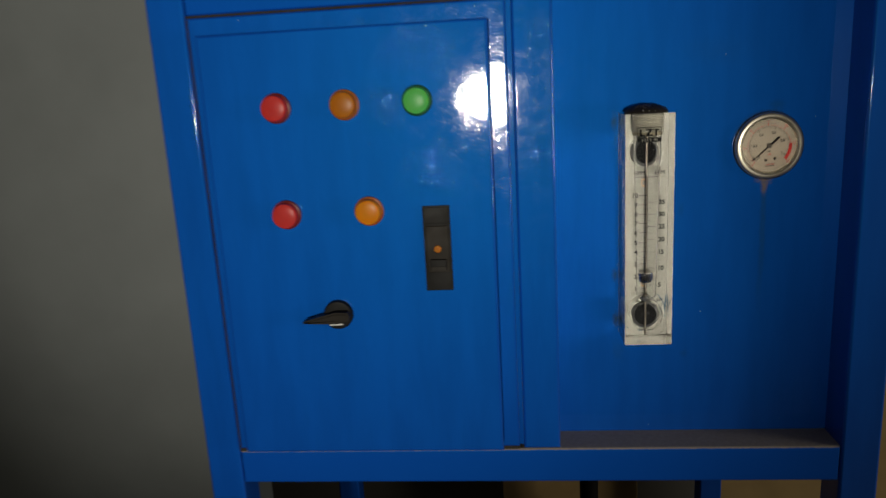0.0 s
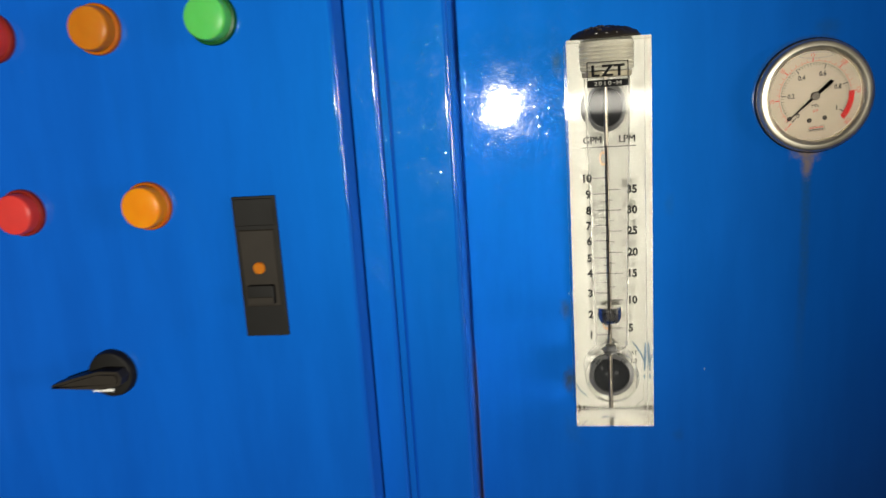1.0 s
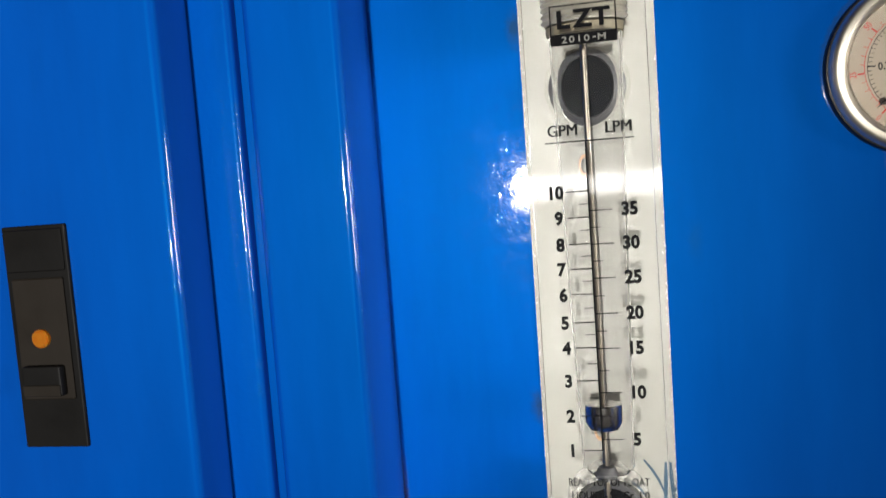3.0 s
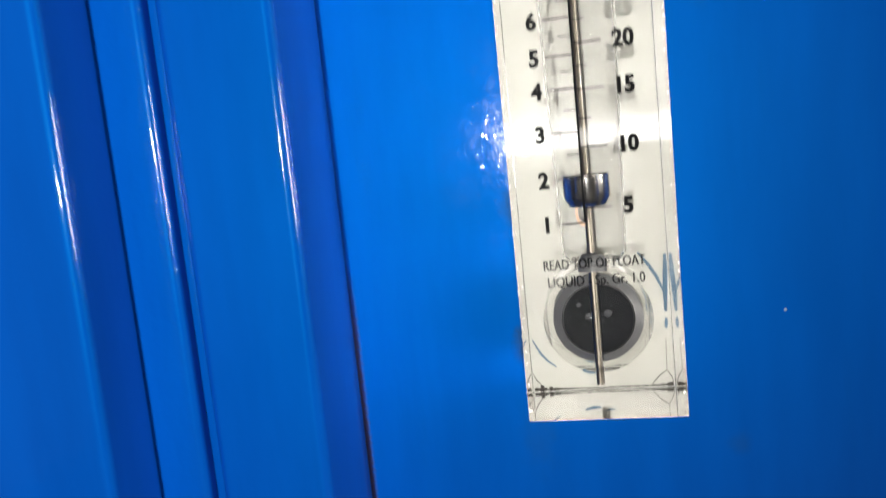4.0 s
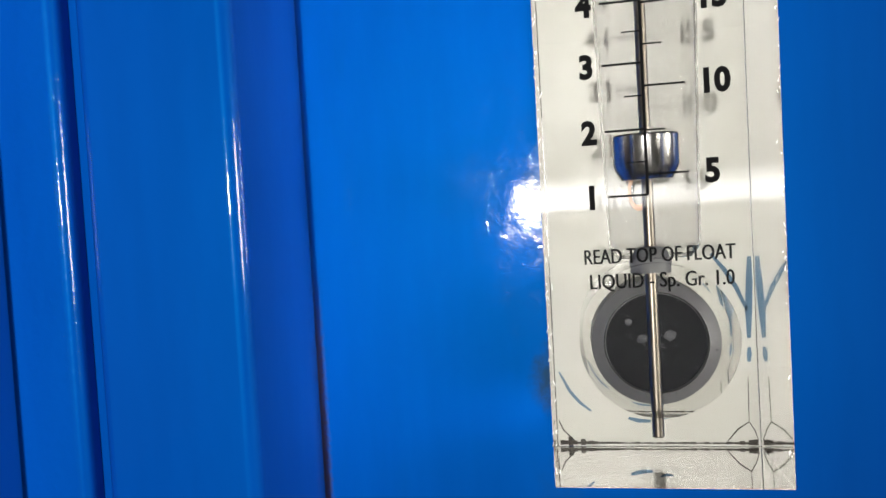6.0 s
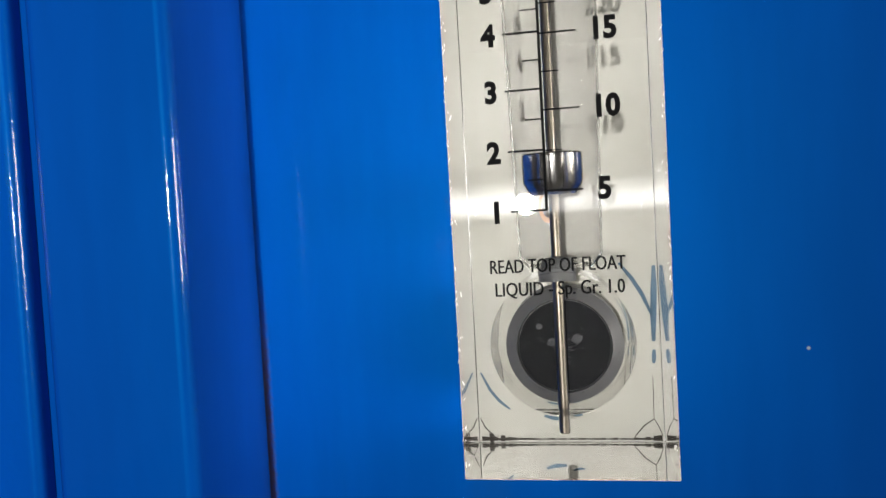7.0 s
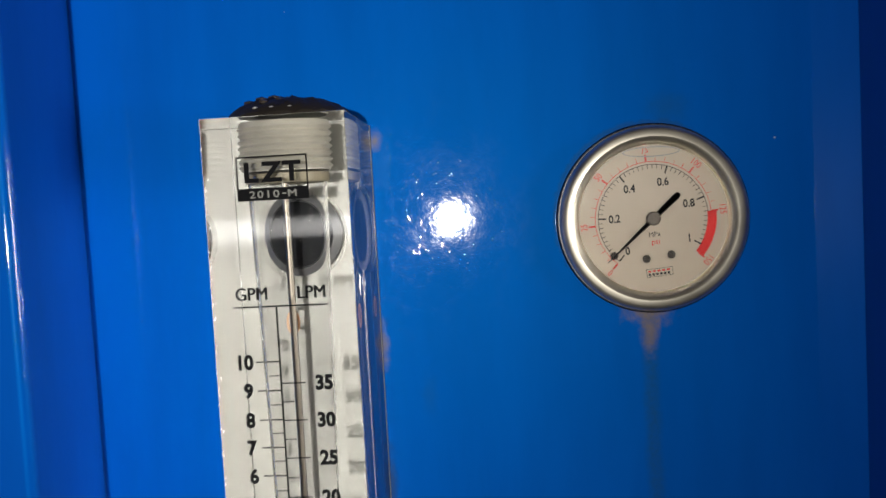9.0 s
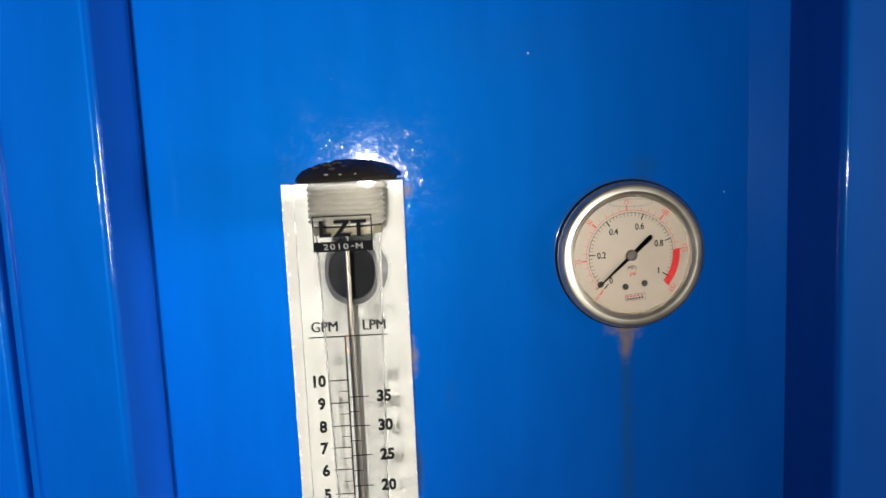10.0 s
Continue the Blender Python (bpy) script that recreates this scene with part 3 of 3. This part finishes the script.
    # guide rod, float and the little ring stop
    part("guide_rod", turned([(0, 0.0068), (0.0011, 0.0068), (0.0013, 0.0071), (0.0013, 0.2180), (0, 0.2180)], 20, "z", (-0.0010, mid, 0)), BRASS_STEEL, meter, "worn steel guide rod")
    part("float", turned([(0.0014, 0.0650), (0.0060, 0.0650), (0.0077, 0.0680), (0.0077, 0.0746), (0.0074, 0.0750), (0.0014, 0.0750)], 40, "z", (-0.0010, mid, 0)), STEEL, meter, "turned steel float")
    part("seat", turned([(0.0014, 0.0445), (0.0046, 0.0445), (0.0046, 0.0468), (0.0034, 0.0495), (0.0014, 0.0500)], 36, "z", (-0.0010, mid, 0)), GREY_RUBBER, meter, "grey float seat")
    for z in (0.0625, 0.1690):
        ring = turned([(0.0018, -0.0006), (0.0026, -0.0006), (0.0026, 0.0006), (0.0018, 0.0006), (0.0018, -0.0006)], 24, "y", (-0.0028, -0.0160, z))
        for v in ring.verts:
            v.co.z = z + (v.co.z - z) * 1.7
        part("eyelet", ring, plain("amber_eyelet", (0.50, 0.24, 0.10), 0.35) if z < 0.1 else bpy.data.materials["amber_eyelet"], meter, "amber drop-shaped eyelet")

    # threaded plug in the mouth of the bore, and its dark domed cap
    rows = [(0, 0.2220), (0.0150, 0.2220)]
    for k in range(7):
        z = 0.2224 + 0.0022 * k
        rows += [(0.0150, z), (0.0163, z + 0.0011)]
    rows += [(0.0152, tall - 0.0010), (0, tall - 0.0010)]
    part("plug_thread", turned(rows, 48, "z", (0, mid, 0)), plain("pale_thread", (0.44, 0.415, 0.34), 0.4, vary=0.35, scale=60), meter, "grey screw thread of the plug")
    part("seal_ring", turned([(0.0060, 0.2180), (0.0142, 0.2180), (0.0146, 0.2190), (0.0146, 0.2212), (0.0060, 0.2216), (0.0060, 0.2180)], 48, "z", (0, mid, 0)), OLIVE, meter, "yellowed sealing tape under the plug")
    bm = turned([(0, tall + 0.0002), (0.0212, tall + 0.0002), (0.0217, tall + 0.0012), (0.0206, tall + 0.0027), (0.0190, tall + 0.0042), (0.0158, tall + 0.0058), (0.0120, tall + 0.0070), (0.0085, tall + 0.0077), (0.0050, tall + 0.0082), (0, tall + 0.0084)], 56, "z", (0, mid + 0.0022, 0))
    for v in bm.verts:
        if v.co.z > tall + 0.0008:
            x, y = v.co.x * 1000, v.co.y * 1000
            v.co.z += 0.00055 * (math.sin(0.9 * x + 1.3) * math.sin(0.8 * y) + 0.6 * math.sin(1.9 * x - 1.1 * y) + 0.4 * math.sin(2.7 * y + x))
    part("cap", bm, BROWN_PLASTIC, meter, "dark lumpy domed cap")
    bm = bmesh.new()
    for k in range(14):
        a = 2 * math.pi * k / 14
        bmesh.ops.create_icosphere(bm, subdivisions=1, radius=0.0011 + 0.0005 * ((k * 7) % 5) / 5, matrix=Matrix.Translation((0.0200 * math.cos(a), mid + 0.0022 + 0.0195 * math.sin(a), tall + 0.0016)))
    for k in range(16):
        a, q = 2.4 * k, 0.0105 * math.sqrt(k / 16)
        bmesh.ops.create_icosphere(bm, subdivisions=1, radius=0.0013 + 0.0006 * ((k * 7) % 5) / 5, matrix=Matrix.Translation((-0.003 + q * math.cos(a), mid - 0.004 + q * math.sin(a), tall + 0.0076 - 22 * q * q)) @ Matrix.Diagonal((1.3, 1.1, 0.7, 1)))
    part("sealant", bm, SEALANT, meter, "lumpy brown sealant")

    bm = bmesh.new()
    rnd = random.Random(21)
    for k in range(26):
        a = math.pi * (1.18 + 0.64 * k / 25)
        q = 0.0165 + 0.0016 * math.sin(1.7 * k) + rnd.uniform(-0.0008, 0.0008)
        bmesh.ops.create_icosphere(bm, subdivisions=2, radius=rnd.uniform(0.0006, 0.0011), matrix=Matrix.Translation((q * math.cos(a), mid + q * math.sin(a), tall + 0.0016 + rnd.uniform(-0.0008, 0.0016))) @ Matrix.Diagonal((1.6, 1.0, 0.7, 1)))
    part("silicone_bead", bm, SILICONE, meter, "pale grey smear of clear silicone")

    # chips and scratches along the upright edges of the block
    rnd = random.Random(33)
    for side, count in ((-1, 150), (1, 80)):
        bm = bmesh.new()
        for k in range(count):
            z = rnd.uniform(0.002, tall - 0.002)
            inset = abs(rnd.gauss(0, 0.0006))
            size = rnd.uniform(0.00006, 0.00016)
            bmesh.ops.create_icosphere(bm, subdivisions=1, radius=size, matrix=Matrix.LocRotScale((side * (w - inset), front + 0.00002, z), Matrix.Rotation(rnd.uniform(-0.5, 0.5), 3, "Y"), (0.8, 0.12, rnd.uniform(1.5, 6.0))))
        tagged(part("edge_chips", bm, CHIP, meter), "white chips along the acrylic edge", kind="stuff")

    # printing on the front face
    ink_y = front - 0.00012

    def ink(name, bm, material=INK):
        return part(name, bm, material, meter, smooth=None)

    def at(x, z):
        return (x - mx, ink_y, z - mz)

    def bar(x0, x1, z, t=0.00040):
        return box(x0 - mx, x1 - mx, ink_y - 0.00003, ink_y + 0.00003, z - mz - t / 2, z - mz + t / 2)

    gpm = ((10, 1.3594), (9, 1.3498), (8, 1.3400), (7, 1.3307), (6, 1.3212), (5, 1.3106), (4, 1.3010), (3, 1.2884), (2, 1.2749), (1, 1.2615))
    lpm = ((35, 1.3521), (30, 1.3397), (25, 1.3270), (20, 1.3137), (15, 1.3005), (10, 1.2837), (5, 1.2657))
    stem = 0.0222
    for n, z in gpm:
        ink("number", bold(str(n), 0.0046, at(0.0110 if n < 10 else 0.0107, z), wide=0.92, grow=0.00030))
        ink("tick", bar(0.0142, stem, z, 0.00045))
    for (_, a), (_, b) in zip(gpm, gpm[1:]):
        ink("tick", bar(0.0183, stem, (a + b) / 2 + 0.0001, 0.00032))
    for n, z in lpm:
        ink("number", bold(str(n), 0.0046, at(0.0366 if n > 5 else 0.0350, z), wide=0.92, grow=0.00030))
        ink("tick", bar(stem, 0.0304, z))
    for (_, a), (_, b) in zip(lpm, lpm[1:]):
        ink("tick", bar(stem, 0.0262, (a + b) / 2, 0.00032))
    ink("scale_stem", box(stem - 0.0003 - mx, stem + 0.0003 - mx, ink_y - 0.00004, ink_y + 0.00002, 1.2615 - mz, 1.3777 - mz))
    ink("rule", bar(0.0076, 0.0394, 1.3777, 0.0005))
    ink("heading", heavy("GPM", 0.0042, at(0.0141, 1.3820), wide=0.92))
    ink("heading", heavy("LPM", 0.0042, at(0.0342, 1.3820), wide=0.92))
    ink("note", heavy("READ TOP OF FLOAT", 0.0031, at(0.0238, 1.2492), span=0.0298, add=0.00008))
    ink("note", heavy("LIQUID - Sp. Gr. 1.0", 0.0031, at(0.0241, 1.2435), span=0.0285, add=0.00008))

    # type plate: a thin frame with a code, and a dark strip with a reversed code
    x0, x1, z0, z1, zm = 0.0118, 0.0355, 1.4124, 1.4268, 1.4164
    for a, b, c, d in ((x0, x1, z1 - 0.0005, z1), (x0, x0 + 0.0005, zm, z1), (x1 - 0.0005, x1, zm, z1), (x0, x1, z0, zm)):
        ink("type_frame", box(a - mx, b - mx, ink_y - 0.00003, ink_y + 0.00003, c - mz, d - mz))
    for k, letter in enumerate("LZT"):
        ink("letter", bold(letter, 0.0062, at(0.0168 + 0.0067 * k, 1.4216), wide=1.12, grow=0.0003))
    for k, letter in enumerate("2010-M"):
        ink("letter", words(letter, 0.0023 if letter != "-" else 0.0026, (0.0168 + 0.00265 * k - mx, ink_y - 0.00012, 1.4144 - mz), wide=1.3, grow=0.00004), CREAM)
    return meter


build_flow_meter()


# ---- the pressure gauge ----
def build_gauge():
    gauge = thing("pressure_gauge", (0.1526, 0.0, 1.3989), "round steel pressure gauge with a cream dial and black pointer", "pressure gauge")
    gauge.scale.y = 0.66
    part("case", turned([(0, -0.0003), (0.0352, -0.0003), (0.0352, -0.0034), (0.0346, -0.0045), (0, -0.0045)], 72), BLACK_GLOSS, gauge, "black case flange")
    part("bezel", turned([(0.0300, -0.0044), (0.0341, -0.0044), (0.0341, -0.0072), (0.0333, -0.0098), (0.0318, -0.0110), (0.0300, -0.0112), (0.0288, -0.0104), (0.0276, -0.0082), (0.0272, -0.0070), (0.0272, -0.0046), (0.0300, -0.0044)], 96), CHROME, gauge, "worn polished steel bezel")
    part("dial", turned([(0, -0.0046), (0.0274, -0.0046), (0.0274, -0.0052), (0, -0.0052)], 72), DIAL, gauge, "cream dial plate")
    face = -0.0053

    def pt(deg, r):
        a = radians(deg)
        return (r * math.cos(a), r * math.sin(a))

    lean = 5.0

    def psi(v):
        return 225 - 1.8 * v + lean

    def mark(name, bm, material=INK):
        return part(name, bm, material, gauge, smooth=None)

    def tick(deg, r0, r1, w, material, name="tick", lift=0.0):
        (ax, az), (bx, bz) = pt(deg, r0), pt(deg, r1)
        nx, nz = pt(deg + 90, w / 2)
        return mark(name, slab([(ax - nx, az - nz), (bx - nx, bz - nz), (bx + nx, bz + nz), (ax + nx, az + nz)], face - 0.00005 - lift, face - lift), material)

    def band(d0, d1, r0, r1, material, name, lift=0.0):
        n = max(4, int(abs(d1 - d0) / 3))
        pts = [pt(d0 + (d1 - d0) * k / n, r1) for k in range(n + 1)] + [pt(d1 + (d0 - d1) * k / n, r0) for k in range(n + 1)]
        return mark(name, slab(pts, face - 0.00005 - lift, face - lift), material)

    bar_psi = 145.04
    band(psi(0), psi(bar_psi), 0.0198, 0.0200, INK, "scale_arc")
    band(psi(0), psi(150), 0.0209, 0.0211, RED_INK, "scale_arc")
    band(psi(125), psi(150), 0.0196, 0.0229, RED_INK, "danger_band", 0.00008)
    for k in range(51):
        v = k / 50
        if k % 10 == 0:
            tick(psi(v * bar_psi), 0.0170, 0.0199, 0.00055, INK, lift=0.00018)
            (x, z) = pt(psi(v * bar_psi), 0.0140 if 0 < k < 50 else 0.0150)
            text = "0" if k == 0 else ("1" if k == 50 else f"0.{k // 5}")
            mark("number", bold(text, 0.0029, (x, face - 0.0001, z), lean * 0.6, 0.84, 0.00010))
        else:
            tick(psi(v * bar_psi), 0.0183, 0.0199, 0.00022, INK, lift=0.00018)
    for k in range(31):
        v = 5 * k
        big = v % 25 == 0
        tick(psi(v), 0.0210, 0.0236 if big else 0.0228, 0.0006 if big else 0.00018, RED_INK, lift=0.0002)
        if big:
            (x, z) = pt(psi(v), 0.0253)
            mark("number", words(str(v), 0.0024, (x, face - 0.0001, z), psi(v) - 90, 0.8), RED_INK)
    mark("unit", words("MPa", 0.0019, (0.0004, face - 0.0001, -0.0058), lean, 0.95))
    mark("unit", words("psi", 0.0021, (0.0007, face - 0.0001, -0.0089), lean, 0.95), RED_INK)

    # maker's plate with unreadable writing as bars
    spin = Matrix.Rotation(radians(lean), 3, (0, -1, 0))

    def plate(x0, x1, z0, z1, material, lift):
        bm = box(x0, x1, face - 0.00005 - lift, face - lift, z0, z1)
        bmesh.ops.rotate(bm, verts=bm.verts, matrix=spin)
        mark("plate_bar", bm, material)

    for a, b, c, d in ((-0.0048, 0.0048, -0.0186, -0.01845), (-0.0048, 0.0048, -0.0215, -0.02135), (-0.0048, -0.00465, -0.0215, -0.01845), (0.00465, 0.0048, -0.0215, -0.01845)):
        plate(a, b, c, d, INK, 0.0)
    for k in range(5):
        plate(-0.0042 + 0.0017 * k, -0.0031 + 0.0017 * k, -0.0197, -0.0190, RED_INK, 0.0)
    for k in range(6):
        plate(-0.0042 + 0.0014 * k, -0.0033 + 0.0014 * k, -0.0210, -0.0201, INK, 0.0)

    # screws, pointer and hub
    for deg, r in ((psi(0) - 3 - lean, 0.0197), (254.0 + lean, 0.0151), (289.5 + lean, 0.0149)):
        x, z = pt(deg, r)
        part("screw", turned([(0, face - 0.0003), (0.0013, face - 0.0003), (0.0015, face), (0, face)], 20, "y", (x, 0, z)), BROWN_PLASTIC, gauge, "small dark dial screw")
    a = 217.5 + lean
    tipx, tipz = pt(a, 0.0232)
    tailx, tailz = pt(a + 180, 0.0118)
    n = pt(a + 90, 1.0)
    outline = [(tipx - n[0] * 0.0001, tipz - n[1] * 0.0001), (-n[0] * 0.0009, -n[1] * 0.0009), (tailx - n[0] * 0.0012, tailz - n[1] * 0.0012)]
    outline += [(tailx + 0.0012 * math.cos(radians(a + 180 + d)), tailz + 0.0012 * math.sin(radians(a + 180 + d))) for d in (-60, -30, 0, 30, 60)]
    outline += [(tailx + n[0] * 0.0012, tailz + n[1] * 0.0012), (n[0] * 0.0009, n[1] * 0.0009), (tipx + n[0] * 0.0001, tipz + n[1] * 0.0001)]
    part("pointer", slab(outline, face - 0.0016, face - 0.0012), INK, gauge, "thin black pointer")
    part("hub", turned([(0, face), (0.0026, face), (0.0026, face - 0.0018), (0.0021, face - 0.0023), (0, face - 0.0024)], 28), HUB, gauge, "small worn steel hub")
    # cover glass and the air bubble of the liquid filling
    glass = part("cover_glass", turned([(0, -0.0084), (0.0274, -0.0084), (0.0274, -0.0078), (0, -0.0078)], 72), GLASS, gauge, "clear cover glass")
    glass.visible_shadow = False
    def oval(a, b, n=48):
        return [(a * math.cos(2 * math.pi * k / n), 0.0245 + b * math.sin(2 * math.pi * k / n)) for k in range(n + 1)]

    bm = slab(oval(0.0104, 0.0019) + oval(0.0099, 0.00150)[::-1], face - 0.0012, face - 0.0010)
    part("air_bubble", bm, GREY_RUBBER, gauge, "edge of an air bubble in the filling")
    return gauge


build_gauge()


# ---- what stands behind and below ----
def build_board(x0, x1, y, top, label):
    board = thing("wooden_board", ((x0 + x1) / 2, y, 0), label, "board", "boards behind the machine")
    h = (x1 - x0) / 2
    part("sheet", box(-h, h, -0.009, 0.009, 0.0, top, r=0.002, seg=1), TAN_BOARD, board)


build_board(-0.150, 0.131, 0.62, 0.93, "tan plywood board standing on the floor behind the machine")
build_board(0.291, 0.95, 0.60, 0.91, "wide tan plywood board standing on the floor")
pipe = thing("black_pipe", (0.021, 0.52, 0.0), "upright black plastic pipe below the machine panel", "pipe")
part("tube", turned([(0, 0), (0.018, 0), (0.018, 1.2), (0, 1.2)], 24, "z"), BLACK_PLASTIC, pipe)
part("collar", turned([(0, 0.60), (0.023, 0.60), (0.023, 0.64), (0, 0.64)], 24, "z"), BLACK_PLASTIC, pipe)
pump = thing("pump_motor", (-0.25, 0.30, 0.0), "dark pump motor on the floor under the stand", "pump")
part("body", turned([(0, -0.14), (0.075, -0.14), (0.08, -0.13), (0.08, 0.13), (0.075, 0.14), (0, 0.14)], 32, "y", (0, 0, 0.11)), BLACK_PLASTIC, pump)
part("foot", box(-0.09, 0.09, -0.10, 0.10, 0.0, 0.04, r=0.004, seg=1), BLACK_PLASTIC, pump)
